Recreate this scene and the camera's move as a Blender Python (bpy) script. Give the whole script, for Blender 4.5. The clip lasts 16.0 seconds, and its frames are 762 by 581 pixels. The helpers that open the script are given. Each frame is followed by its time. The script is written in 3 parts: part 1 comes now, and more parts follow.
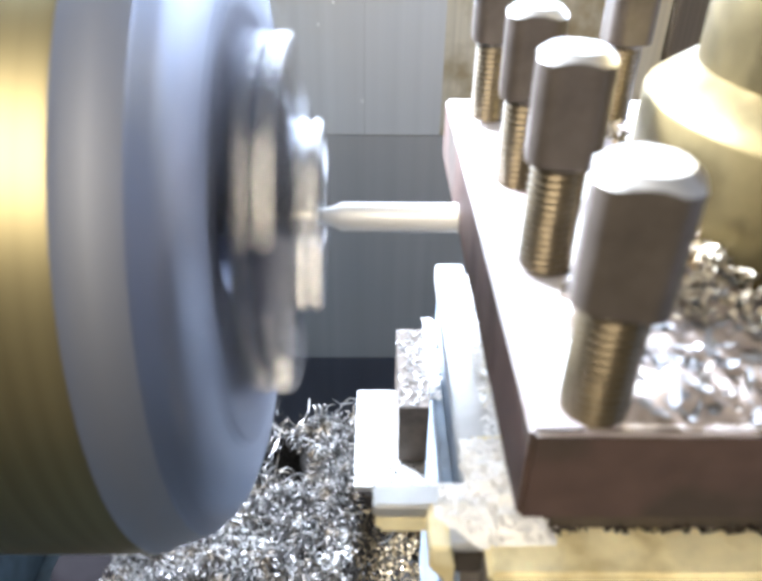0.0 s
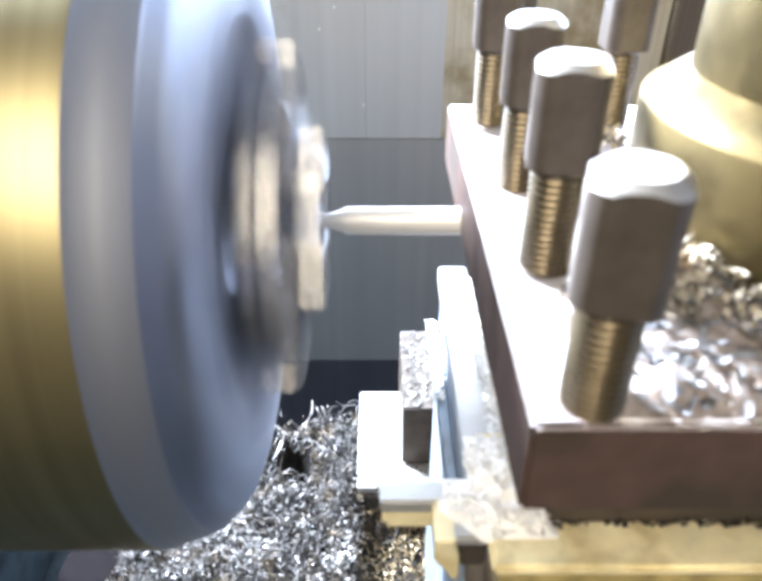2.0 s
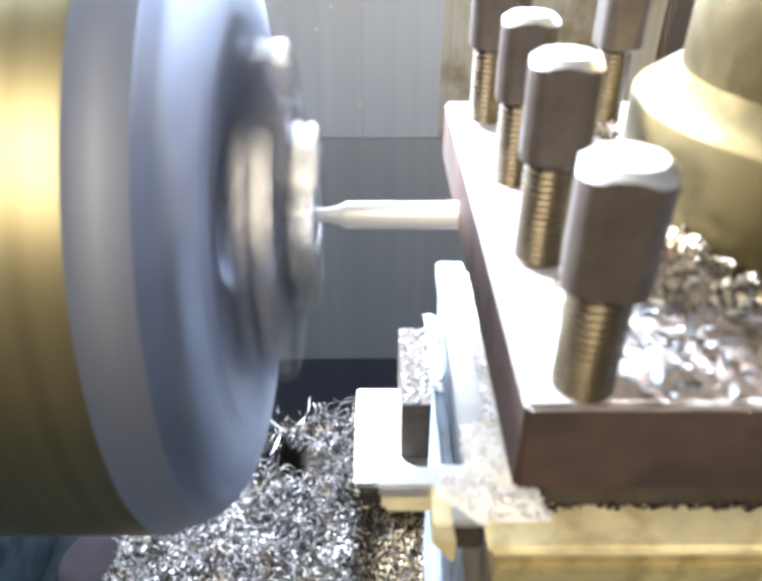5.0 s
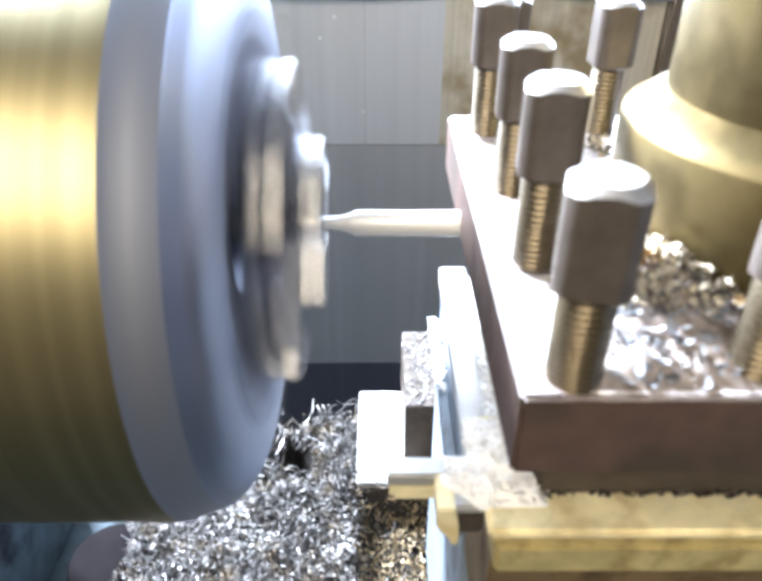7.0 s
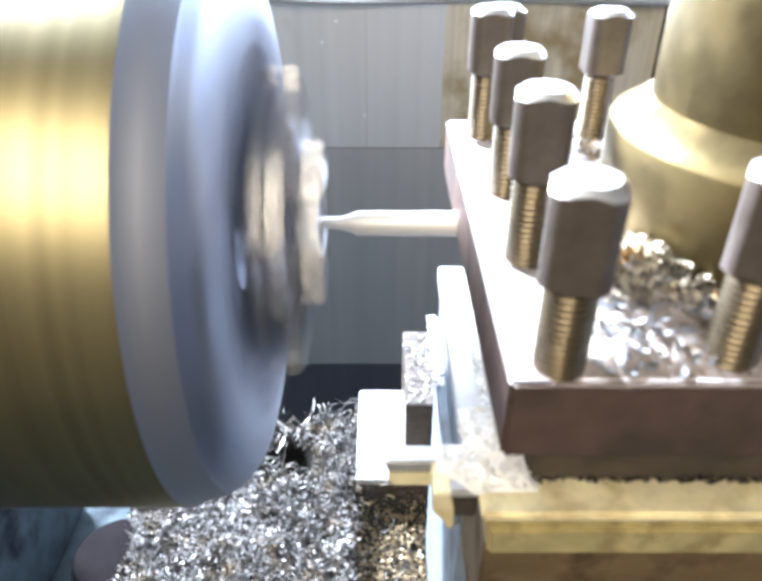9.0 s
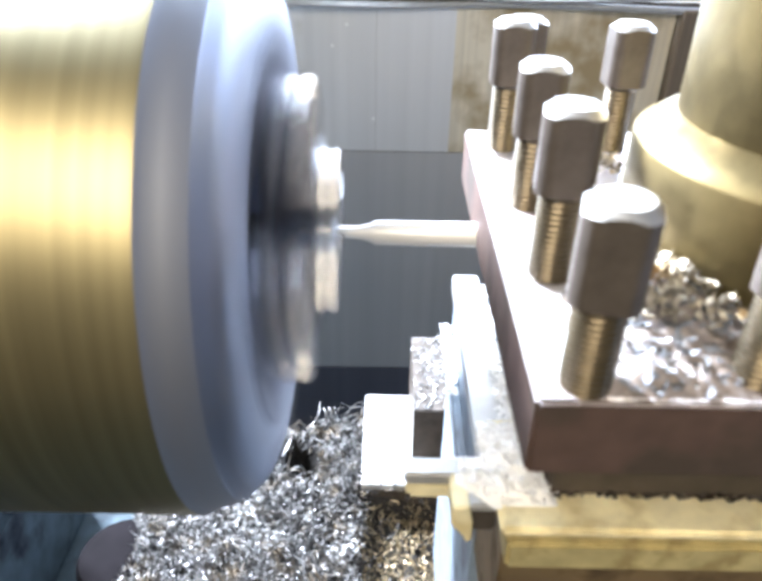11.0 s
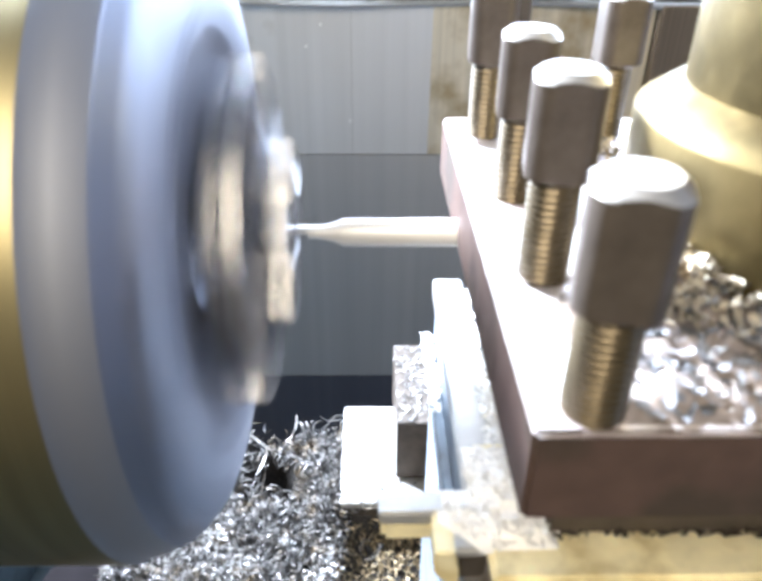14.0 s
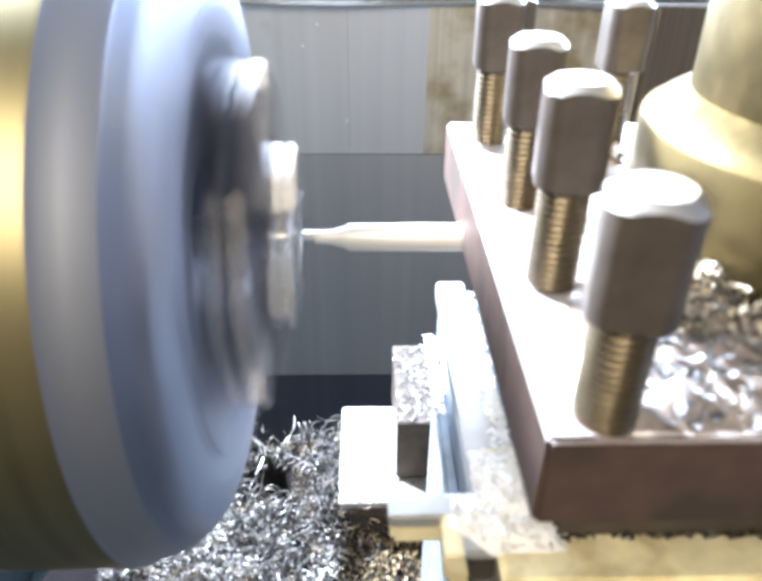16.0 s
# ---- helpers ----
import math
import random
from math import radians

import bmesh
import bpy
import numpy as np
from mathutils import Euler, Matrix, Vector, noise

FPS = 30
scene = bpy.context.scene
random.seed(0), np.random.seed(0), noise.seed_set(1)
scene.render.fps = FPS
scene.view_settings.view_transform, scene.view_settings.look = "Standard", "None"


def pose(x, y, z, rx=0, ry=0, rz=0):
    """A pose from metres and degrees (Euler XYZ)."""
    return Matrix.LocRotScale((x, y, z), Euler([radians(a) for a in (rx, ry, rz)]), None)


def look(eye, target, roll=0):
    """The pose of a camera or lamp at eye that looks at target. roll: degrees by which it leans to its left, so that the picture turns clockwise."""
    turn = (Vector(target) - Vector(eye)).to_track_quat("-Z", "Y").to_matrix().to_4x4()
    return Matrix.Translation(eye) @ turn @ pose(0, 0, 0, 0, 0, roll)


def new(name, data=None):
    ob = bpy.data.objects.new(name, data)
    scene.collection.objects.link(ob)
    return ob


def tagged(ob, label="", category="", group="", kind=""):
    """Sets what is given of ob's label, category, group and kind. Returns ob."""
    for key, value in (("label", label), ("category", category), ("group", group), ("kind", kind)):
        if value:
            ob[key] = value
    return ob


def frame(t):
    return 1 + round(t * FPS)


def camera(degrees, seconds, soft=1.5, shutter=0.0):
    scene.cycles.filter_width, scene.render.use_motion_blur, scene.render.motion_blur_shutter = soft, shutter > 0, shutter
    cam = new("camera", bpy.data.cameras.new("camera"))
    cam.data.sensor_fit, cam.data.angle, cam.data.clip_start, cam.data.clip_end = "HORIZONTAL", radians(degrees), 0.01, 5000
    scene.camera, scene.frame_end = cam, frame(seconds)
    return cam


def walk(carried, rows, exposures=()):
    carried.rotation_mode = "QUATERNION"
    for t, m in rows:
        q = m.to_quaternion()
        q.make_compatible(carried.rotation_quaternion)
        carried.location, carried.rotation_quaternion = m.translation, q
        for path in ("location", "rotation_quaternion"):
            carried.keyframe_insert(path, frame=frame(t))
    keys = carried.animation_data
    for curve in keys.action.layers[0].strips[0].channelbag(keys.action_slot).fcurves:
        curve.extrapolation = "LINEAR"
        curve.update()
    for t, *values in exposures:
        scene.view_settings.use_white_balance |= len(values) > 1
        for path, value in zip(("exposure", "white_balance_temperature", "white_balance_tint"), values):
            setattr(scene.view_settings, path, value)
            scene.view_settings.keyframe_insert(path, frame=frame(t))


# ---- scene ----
# All plan numbers below are centimetres in the lathe's own frame (z = 0 on top of the tool post);
# U turns them into metres, with the floor of the chip tray a little above world zero.
CM = 0.01
LIFT = 0.30
FOV = 57.6


def U(x, y, z):
    return Vector((x * CM, y * CM, z * CM + LIFT))


# ---- camera ----
cam = camera(FOV, 16.0, soft=3.8, shutter=1.0)
# a close-up lens: sharp on the bed, soft on the nearest screws
cam.data.dof.use_dof, cam.data.dof.focus_distance, cam.data.dof.aperture_fstop = True, 0.35, 36.0
# seconds, place (cm), yaw, pitch, roll (degrees)
ROWS = [
    (0.0, 0.142, -3.778, 4.959, -0.65, -33.39, -0.72),
    (0.5, 0.169, -3.833, 4.985, -0.64, -33.44, -0.68),
    (1.0, 0.191, -3.880, 5.011, -0.67, -33.34, -0.55),
    (1.5, 0.214, -3.947, 5.016, -0.49, -33.28, -0.39),
    (2.0, 0.186, -4.053, 5.120, -0.38, -33.16, -0.24),
    (2.5, 0.197, -4.066, 5.046, -0.39, -33.13, -0.36),
    (3.0, 0.250, -4.055, 5.048, -0.43, -33.21, -0.31),
    (3.5, 0.170, -4.017, 5.064, -0.45, -33.23, -0.41),
    (4.0, 0.246, -4.099, 5.072, -0.50, -33.26, -0.35),
    (6.5, 0.317, -4.954, 5.490, -0.46, -32.82, -0.17),
    (7.0, 0.275, -5.146, 5.617, -0.33, -32.73, -0.19),
    (7.5, 0.308, -5.264, 5.705, -0.21, -32.60, -0.06),
    (8.0, 0.303, -5.435, 5.825, -0.11, -32.54, -0.02),
    (8.5, 0.421, -5.632, 5.882, -0.06, -32.50, 0.07),
    (9.0, 0.401, -5.747, 5.864, -0.12, -32.51, -0.18),
    (11.5, 0.141, -5.586, 6.039, 0.13, -32.25, -1.13),
    (12.0, 0.701, -5.261, 5.852, -2.26, -31.50, 0.25),
    (12.5, 0.495, -4.600, 5.233, -0.64, -31.71, 0.61),
    (13.0, 0.688, -4.149, 5.167, -1.47, -31.61, -0.45),
    (13.5, 0.571, -4.102, 5.063, -1.01, -31.63, -0.50),
    (14.0, 0.592, -4.105, 5.050, -1.21, -31.84, -0.54),
    (14.5, 0.676, -4.260, 5.215, -1.16, -31.99, -0.55),
    (15.0, 0.631, -4.373, 5.186, -1.16, -31.97, -0.55),
    (15.5, 0.483, -4.245, 5.228, -1.22, -31.85, -0.57),
    (16.0, 0.455, -4.135, 5.211, -1.67, -31.98, -0.71),
]


def eye_pose(x, y, z, yaw, pitch, roll):
    a, b = radians(yaw), radians(pitch)
    way = Vector((-math.sin(a) * math.cos(b), math.cos(a) * math.cos(b), math.sin(b)))
    eye = U(x, y, z)
    return look(eye, eye + way, -roll)


walk(cam, [(t, eye_pose(*r)) for t, *r in ROWS], [(0.0, 0.0, 5930, 14), (16.0, 0.0, 5930, 14)])

# ---- world and lights ----
world = bpy.data.worlds.new("world")
scene.world = world
world.use_nodes = True
world.node_tree.nodes["Background"].inputs[0].default_value = (0.75, 0.85, 1.0, 1)
world.node_tree.nodes["Background"].inputs[1].default_value = 0.16


def area_light(name, eye, target, sx, sy, watts, colour):
    d = bpy.data.lights.new(name, "AREA")
    d.shape, d.size, d.size_y, d.energy, d.color = "RECTANGLE", sx, sy, watts, colour
    ob = new(name, d)
    ob.matrix_world = look(eye, target)
    return ob


area_light("window_light", (-0.30, 1.585, 0.90), (-0.30, 0.0, 0.88), 3.0, 1.7, 180.0, (0.76, 0.88, 1.0))
area_light("work_lamp_light", (-0.58, 0.64, 0.84), (0.03, 0.06, 0.27), 0.16, 0.16, 118.0, (0.90, 0.96, 1.0))
# Unseen warm source, set front left for the chuck's gold band and ledge.
area_light("warm_front_light", (-0.47, -0.82, 1.12), (-0.02, 0.08, 0.27), 1.0, 0.60, 20.0, (1.0, 0.85, 0.60))
# Added cool fill without a real source, for the upper chuck face.
area_light("face_fill_light", (1.20, 1.25, 0.95), (-0.02, 0.08, 0.32), 0.9, 0.6, 16.0, (0.70, 0.82, 1.0))


# ---- materials ----
def mat(name, colour, rough=0.5, metal=0.0, grain=0.0, scale=300.0, stretch=(1, 1, 1), bump=0.0, dirt=None, dirt_scale=40.0, dirt_at=0.55, island=0.0, aniso=0.0):
    m = bpy.data.materials.new(name)
    m.use_nodes = True
    nt = m.node_tree
    n, l = nt.nodes, nt.links
    b = n["Principled BSDF"]
    b.inputs["Roughness"].default_value, b.inputs["Metallic"].default_value = rough, metal
    if aniso:
        b.inputs["Anisotropic"].default_value = aniso
    co = n.new("ShaderNodeTexCoord")
    mp = n.new("ShaderNodeMapping")
    mp.inputs["Scale"].default_value = stretch
    l.new(co.outputs["Object"], mp.inputs["Vector"])
    fine = n.new("ShaderNodeTexNoise")
    fine.inputs["Scale"].default_value, fine.inputs["Detail"].default_value = scale, 5.0
    l.new(mp.outputs[0], fine.inputs["Vector"])
    broad = n.new("ShaderNodeTexNoise")
    broad.inputs["Scale"].default_value, broad.inputs["Detail"].default_value = dirt_scale, 4.0
    l.new(co.outputs["Object"], broad.inputs["Vector"])
    mul = n.new("ShaderNodeMapRange")
    mul.inputs["To Min"].default_value, mul.inputs["To Max"].default_value = 1 - grain, 1 + grain
    mul.inputs["From Min"].default_value, mul.inputs["From Max"].default_value = 0.3, 0.7
    l.new(fine.outputs["Fac"], mul.inputs["Value"])
    mix = n.new("ShaderNodeMix")
    mix.data_type, mix.blend_type = "RGBA", "MULTIPLY"
    mix.inputs["Factor"].default_value = 1.0
    mix.inputs["A"].default_value = (*colour, 1)
    l.new(mul.outputs[0], mix.inputs["B"])
    out = mix.outputs["Result"]
    if island:
        geo = n.new("ShaderNodeNewGeometry")
        isl = n.new("ShaderNodeMapRange")
        isl.inputs["To Min"].default_value, isl.inputs["To Max"].default_value = 1 - island, 1.0
        l.new(geo.outputs["Random Per Island"], isl.inputs["Value"])
        m3 = n.new("ShaderNodeMix")
        m3.data_type, m3.blend_type = "RGBA", "MULTIPLY"
        m3.inputs["Factor"].default_value = 1.0
        l.new(out, m3.inputs["A"])
        l.new(isl.outputs[0], m3.inputs["B"])
        out = m3.outputs["Result"]
    if dirt:
        ramp = n.new("ShaderNodeMapRange")
        ramp.inputs["From Min"].default_value, ramp.inputs["From Max"].default_value = dirt_at, dirt_at + 0.15
        l.new(broad.outputs["Fac"], ramp.inputs["Value"])
        m2 = n.new("ShaderNodeMix")
        m2.data_type = "RGBA"
        m2.inputs["B"].default_value = (*dirt, 1)
        l.new(ramp.outputs[0], m2.inputs["Factor"])
        l.new(out, m2.inputs["A"])
        out = m2.outputs["Result"]
        rr = n.new("ShaderNodeMapRange")
        rr.inputs["To Min"].default_value, rr.inputs["To Max"].default_value = rough, min(1.0, rough + 0.25)
        l.new(ramp.outputs[0], rr.inputs["Value"])
        l.new(rr.outputs[0], b.inputs["Roughness"])
    l.new(out, b.inputs["Base Color"])
    if bump:
        bp = n.new("ShaderNodeBump")
        bp.inputs["Strength"].default_value, bp.inputs["Distance"].default_value = bump, 0.0005
        l.new(fine.outputs["Fac"], bp.inputs["Height"])
        l.new(bp.outputs[0], b.inputs["Normal"])
    return m


M_TURNED = mat("turned_steel", (0.325, 0.283, 0.163), 0.38, 1.0, 0.16, 500, (1, 0.02, 0.02), 0.05)
M_FACE = mat("chuck_face_steel", (0.255, 0.277, 0.35), 0.50, 0.95, 0.12, 60, (1, 1, 1), 0.05)
M_RIM = mat("turned_rim_steel", (0.34, 0.36, 0.42), 0.55, 0.95, 0.12, 60, (1, 1, 1), 0.05)
# Shade in the gaps round the jaws, as a darker steel.
M_RECESS = mat("shaded_steel", (0.22, 0.238, 0.31), 0.46, 0.9, 0.2, 90, (1, 1, 1), 0.05)
M_JAW = mat("ground_jaw_steel", (0.66, 0.66, 0.68), 0.27, 1.0, 0.10, 400, (1, 1, 1), 0.05)
# Dark reflections on the jaw sides are put into this colour.
M_JAWDARK = mat("shaded_jaw_steel", (0.20, 0.21, 0.25), 0.26, 0.9, 0.15, 200, (1, 1, 1), 0.05)
M_BAR = mat("bright_bar_steel", (0.94, 0.94, 0.93), 0.42, 0.25, 0.06, 500, (0.1, 1, 1), 0.05)
M_WORK = mat("workpiece_steel", (0.70, 0.68, 0.64), 0.25, 1.0, 0.06, 500, (1, 1, 1), 0.05)
# Light on the worn post top is put into this paler colour.
M_POSTTOP = mat("worn_lit_top_steel", (0.80, 0.76, 0.765), 0.33, 0.5, 0.12, 260, (1, 1, 1), 0.06, (0.46, 0.37, 0.36), 50, 0.50)
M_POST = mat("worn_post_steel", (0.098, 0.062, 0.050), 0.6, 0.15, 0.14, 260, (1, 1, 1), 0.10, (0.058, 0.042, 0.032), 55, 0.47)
# Screw steel in two colours: unlit sides, then head tops in the light.
M_BOLT = mat("dark_bolt_steel", (0.095, 0.080, 0.069), 0.34, 0.2, 0.20, 350, (1, 1, 1), 0.15)
M_BOLTTOP = mat("lit_bolt_head_steel", (0.55, 0.53, 0.50), 0.35, 0.8, 0.15, 350, (1, 1, 1), 0.1)
M_THREAD = mat("oiled_thread_steel", (0.125, 0.10, 0.062), 0.30, 0.7, 0.15, 350, (1, 1, 1), 0.1)
M_HUB = mat("machined_hub_steel", (0.155, 0.12, 0.054), 0.40, 0.88, 0.14, 300, (1, 1, 1), 0.06, (0.12, 0.09, 0.036), 60, 0.50)
M_SIDE = mat("blue_grey_slide_paint", (0.22, 0.27, 0.33), 0.42, 0.2, 0.14, 160, (1, 1, 1), 0.1, (0.16, 0.17, 0.19), 60, 0.52)
M_BASE = mat("oily_base_iron", (0.90, 0.82, 0.54), 0.45, 0.2, 0.16, 180, (1, 1, 1), 0.2, (0.66, 0.56, 0.30), 120, 0.50)
M_OLIVE = mat("olive_oiled_iron", (0.52, 0.44, 0.21), 0.45, 0.3, 0.22, 150, (1, 1, 1), 0.25, (0.34, 0.27, 0.12), 160, 0.5)
M_RAIL = mat("brown_oily_iron", (0.18, 0.125, 0.06), 0.5, 0.3, 0.2, 120, (0.3, 1, 1), 0.25, (0.09, 0.06, 0.03), 90, 0.52)
M_SADDLE = mat("saddle_iron", (0.085, 0.07, 0.058), 0.55, 0.4, 0.2, 180, (1, 1, 1), 0.25)
M_WAY = mat("ground_way_steel", (0.52, 0.52, 0.51), 0.35, 0.6, 0.10, 200, (1, 1, 1), 0.1)
M_CHIP = mat("bright_swarf", (0.26, 0.253, 0.25), 0.42, 0.3, 0.15, 900, (1, 1, 1), 0.0, (0.13, 0.10, 0.065), 85, 0.51, island=0.94)
# Edge swarf: strong light is put into a near-white colour.
M_CHIPLIT = mat("lit_swarf", (0.92, 0.92, 0.91), 0.5, 0.15, 0.08, 900, (1, 1, 1), 0.0, island=0.2)
M_CHIPBROWN = mat("brown_swarf", (0.50, 0.40, 0.25), 0.42, 0.4, 0.2, 900, (1, 1, 1), 0.0, island=0.9)
M_CHIPPOST = mat("oily_post_swarf", (0.72, 0.66, 0.54), 0.55, 0.4, 0.15, 900, (1, 1, 1), 0.0, (0.46, 0.29, 0.09), 90, 0.5, island=0.7)
# Pale swarf colours that also paint the plate's milky reflections.
M_MOUND = mat("pale_swarf_sheen", (0.36, 0.315, 0.295), 0.4, 0.3, 0.3, 500, (1, 1, 1), 0.5, (0.17, 0.125, 0.09), 130, 0.5)
M_CHIPMOUND = mat("milky_sheen_swarf", (0.44, 0.455, 0.49), 0.38, 0.5, 0.1, 900, (1, 1, 1), 0.0, (0.22, 0.165, 0.12), 110, 0.5, island=0.75)
M_GRIME = mat("black_oily_grime", (0.045, 0.035, 0.026), 0.45, 0.2, 0.3, 400, (1, 1, 1), 0.3, island=0.6)
# The drift's blown-out light is in this white.
M_DRIFT = mat("lit_fine_swarf", (0.93, 0.93, 0.92), 0.5, 0.1, 0.08, 500, (1, 1, 1), 0.12)
# Paler swarf copy, holding the strong light on the saddle wing.
M_CHIPWING = mat("lit_wing_swarf", (0.62, 0.62, 0.62), 0.4, 0.3, 0.1, 900, (1, 1, 1), 0.0, island=0.88)
# Near-black base colour stands for shadow in the gaps between cuttings.
M_PILE = mat("shaded_void_base", (0.035, 0.032, 0.03), 0.6, 0.5, 0.6, 900, (1, 1, 1), 0.6)
M_TRAY = mat("blue_green_paint", (0.05, 0.068, 0.08), 0.7, 0.0, 0.25, 80, (1, 1, 1), 0.1, (0.014, 0.015, 0.02), 34, 0.54)
# Near-black tone for the block that stands in for shadow.
M_SHADEBLOCK = mat("shade_dark_tone", (0.007, 0.006, 0.007), 0.95, 0.0, 0.2, 120, (1, 1, 1), 0.1)
M_TRAY.node_tree.nodes["Principled BSDF"].inputs["Specular IOR Level"].default_value = 0.1
M_SHADEBLOCK.node_tree.nodes["Principled BSDF"].inputs["Specular IOR Level"].default_value = 0.08
M_SPLASH = mat("grey_sheet_metal", (0.62, 0.615, 0.615), 0.40, 0.4, 0.06, 22, (3, 1, 0.05), 0.02, (0.30, 0.27, 0.21), 9, 0.60)
M_TAN = mat("oil_stained_sheet", (0.63, 0.57, 0.45), 0.42, 0.3, 0.22, 30, (4, 1, 0.12), 0.03, (0.33, 0.26, 0.15), 14, 0.46)
# The cladding's fading light, held in two darker sheet colours.
M_SPLASHSHADE = mat("half_shaded_sheet", (0.43, 0.42, 0.415), 0.42, 0.4, 0.06, 22, (3, 1, 0.05), 0.02, (0.20, 0.18, 0.15), 9, 0.60)
M_DEEPSHADE = mat("deep_shaded_sheet", (0.082, 0.083, 0.104), 0.5, 0.2, 0.10, 22, (3, 1, 0.05), 0.02)
M_PANEL = mat("brown_panel_paint", (0.12, 0.095, 0.07), 0.5, 0.0, 0.15, 60, (6, 1, 0.1), 0.05)
M_CABLE = mat("grey_cable_sheath", (0.30, 0.31, 0.33), 0.5, 0.0, 0.1, 200)
M_WALL = mat("ochre_plaster", (0.42, 0.30, 0.14), 0.8, 0.0, 0.10, 8, (1, 1, 1), 0.1)
# Tones of unseen surfaces, set to cut or tint bounced light.
M_DARKWALL = mat("dim_brown_plaster", (0.12, 0.095, 0.06), 0.8, 0.0, 0.15, 6, (1, 1, 1), 0.1)
M_PALE = mat("blue_bounce_paint", (0.34, 0.41, 0.56), 0.8, 0.0, 0.08, 8, (1, 1, 1), 0.1)
M_GREYCEIL = mat("dim_grey_ceiling", (0.30, 0.29, 0.27), 0.9, 0.0, 0.1, 6)
M_CEIL = mat("white_ceiling_paint", (0.72, 0.72, 0.70), 0.9, 0.0, 0.05, 10)
M_BENCH = mat("dark_floor_concrete", (0.16, 0.14, 0.12), 0.8, 0.0, 0.2, 20, (1, 1, 1), 0.2)


# ---- makers ----
def mesh_of(bm, name, material, smooth=True):
    bmesh.ops.recalc_face_normals(bm, faces=bm.faces)
    me = bpy.data.meshes.new(name)
    bm.to_mesh(me)
    bm.free()
    for mm in (material if isinstance(material, (list, tuple)) else [material]):
        me.materials.append(mm)
    if smooth:
        me.polygons.foreach_set("use_smooth", [True] * len(me.polygons))
        me.set_sharp_from_angle(angle=radians(32))
    return me


def part(name, bm, material, parent, label="", m=None):
    ob = new(name, mesh_of(bm, name, material))
    ob.parent = parent
    if m is not None:
        ob.matrix_basis = m
    if label:
        tagged(ob, label)
    return ob


def empty(name, at):
    ob = new(name)
    ob.location = at
    ob.empty_display_size = 0.005
    return ob


def box(x0, x1, y0, y1, z0, z1, bevel=0.03, bm=None, segs=2):
    """A bevelled block, in cm, relative to its thing."""
    own = bmesh.new()
    bmesh.ops.create_cube(own, size=1.0)
    for v in own.verts:
        v.co = Vector((x0 + (v.co.x + 0.5) * (x1 - x0), y0 + (v.co.y + 0.5) * (y1 - y0), z0 + (v.co.z + 0.5) * (z1 - z0))) * CM
    if bevel:
        bmesh.ops.bevel(own, geom=own.edges[:], offset=bevel * CM, segments=segs, affect="EDGES", clamp_overlap=True)
    return merge(bm, own)


def merge(bm, own):
    if bm is None:
        return own
    me = bpy.data.meshes.new("temporary")
    own.to_mesh(me)
    own.free()
    bm.from_mesh(me)
    bpy.data.meshes.remove(me)
    return bm


def lathe_turn(profile, axis="z", segs=64, sides=0, close=True, turn=0.0):
    """A body of revolution from (radius, height) pairs in cm."""
    bm = bmesh.new()
    n = sides or segs
    rings = []
    for r, h in profile:
        ring = []
        for i in range(n):
            a = 2 * math.pi * i / n + turn
            c, s = r * math.cos(a), r * math.sin(a)
            co = (c, s, h) if axis == "z" else (h, c, s)
            ring.append(bm.verts.new(Vector(co) * CM))
        rings.append(ring)
    for a, b in zip(rings, rings[1:]):
        for i in range(n):
            j = (i + 1) % n
            bm.faces.new((a[i], a[j], b[j], b[i]))
    if close:
        bm.faces.new(rings[0])
        bm.faces.new(rings[-1])
    return bm


def thread_rod(r, z0, z1, pitch=0.1, depth=0.045, segs=28, core=None):
    """A threaded shank: a true helix of ridges."""
    bm = bmesh.new()
    steps = int((z1 - z0) / pitch * 4)
    rings = []
    for k in range(steps + 1):
        ring = []
        for i in range(segs):
            a = 2 * math.pi * i / segs
            ph = (k / 4 - i / segs) % 1.0
            rr = r - depth * (1 - abs(2 * ph - 1))
            ring.append(bm.verts.new(Vector((rr * math.cos(a), rr * math.sin(a), z0 + (z1 - z0) * k / steps)) * CM))
        rings.append(ring)
    for a, b in zip(rings, rings[1:]):
        for i in range(segs):
            j = (i + 1) % segs
            bm.faces.new((a[i], a[j], b[j], b[i]))
    bm.faces.new(rings[0])
    bm.faces.new(rings[-1])
    return bm


def tube(points, r, segs=8):
    """A round cable or wire through points in cm."""
    bm = bmesh.new()
    pts = [Vector(p) * CM for p in points]
    rings = []
    for i, p in enumerate(pts):
        d = (pts[min(i + 1, len(pts) - 1)] - pts[max(i - 1, 0)]).normalized()
        u = d.orthogonal().normalized() if i == 0 else (u - d * u.dot(d)).normalized()
        w = d.cross(u)
        rings.append([bm.verts.new(p + (u * math.cos(2 * math.pi * k / segs) + w * math.sin(2 * math.pi * k / segs)) * r * CM) for k in range(segs)])
    for a, b in zip(rings, rings[1:]):
        for k in range(segs):
            bm.faces.new((a[k], a[(k + 1) % segs], b[(k + 1) % segs], b[k]))
    bm.faces.new(rings[0])
    bm.faces.new(rings[-1])
    return bm


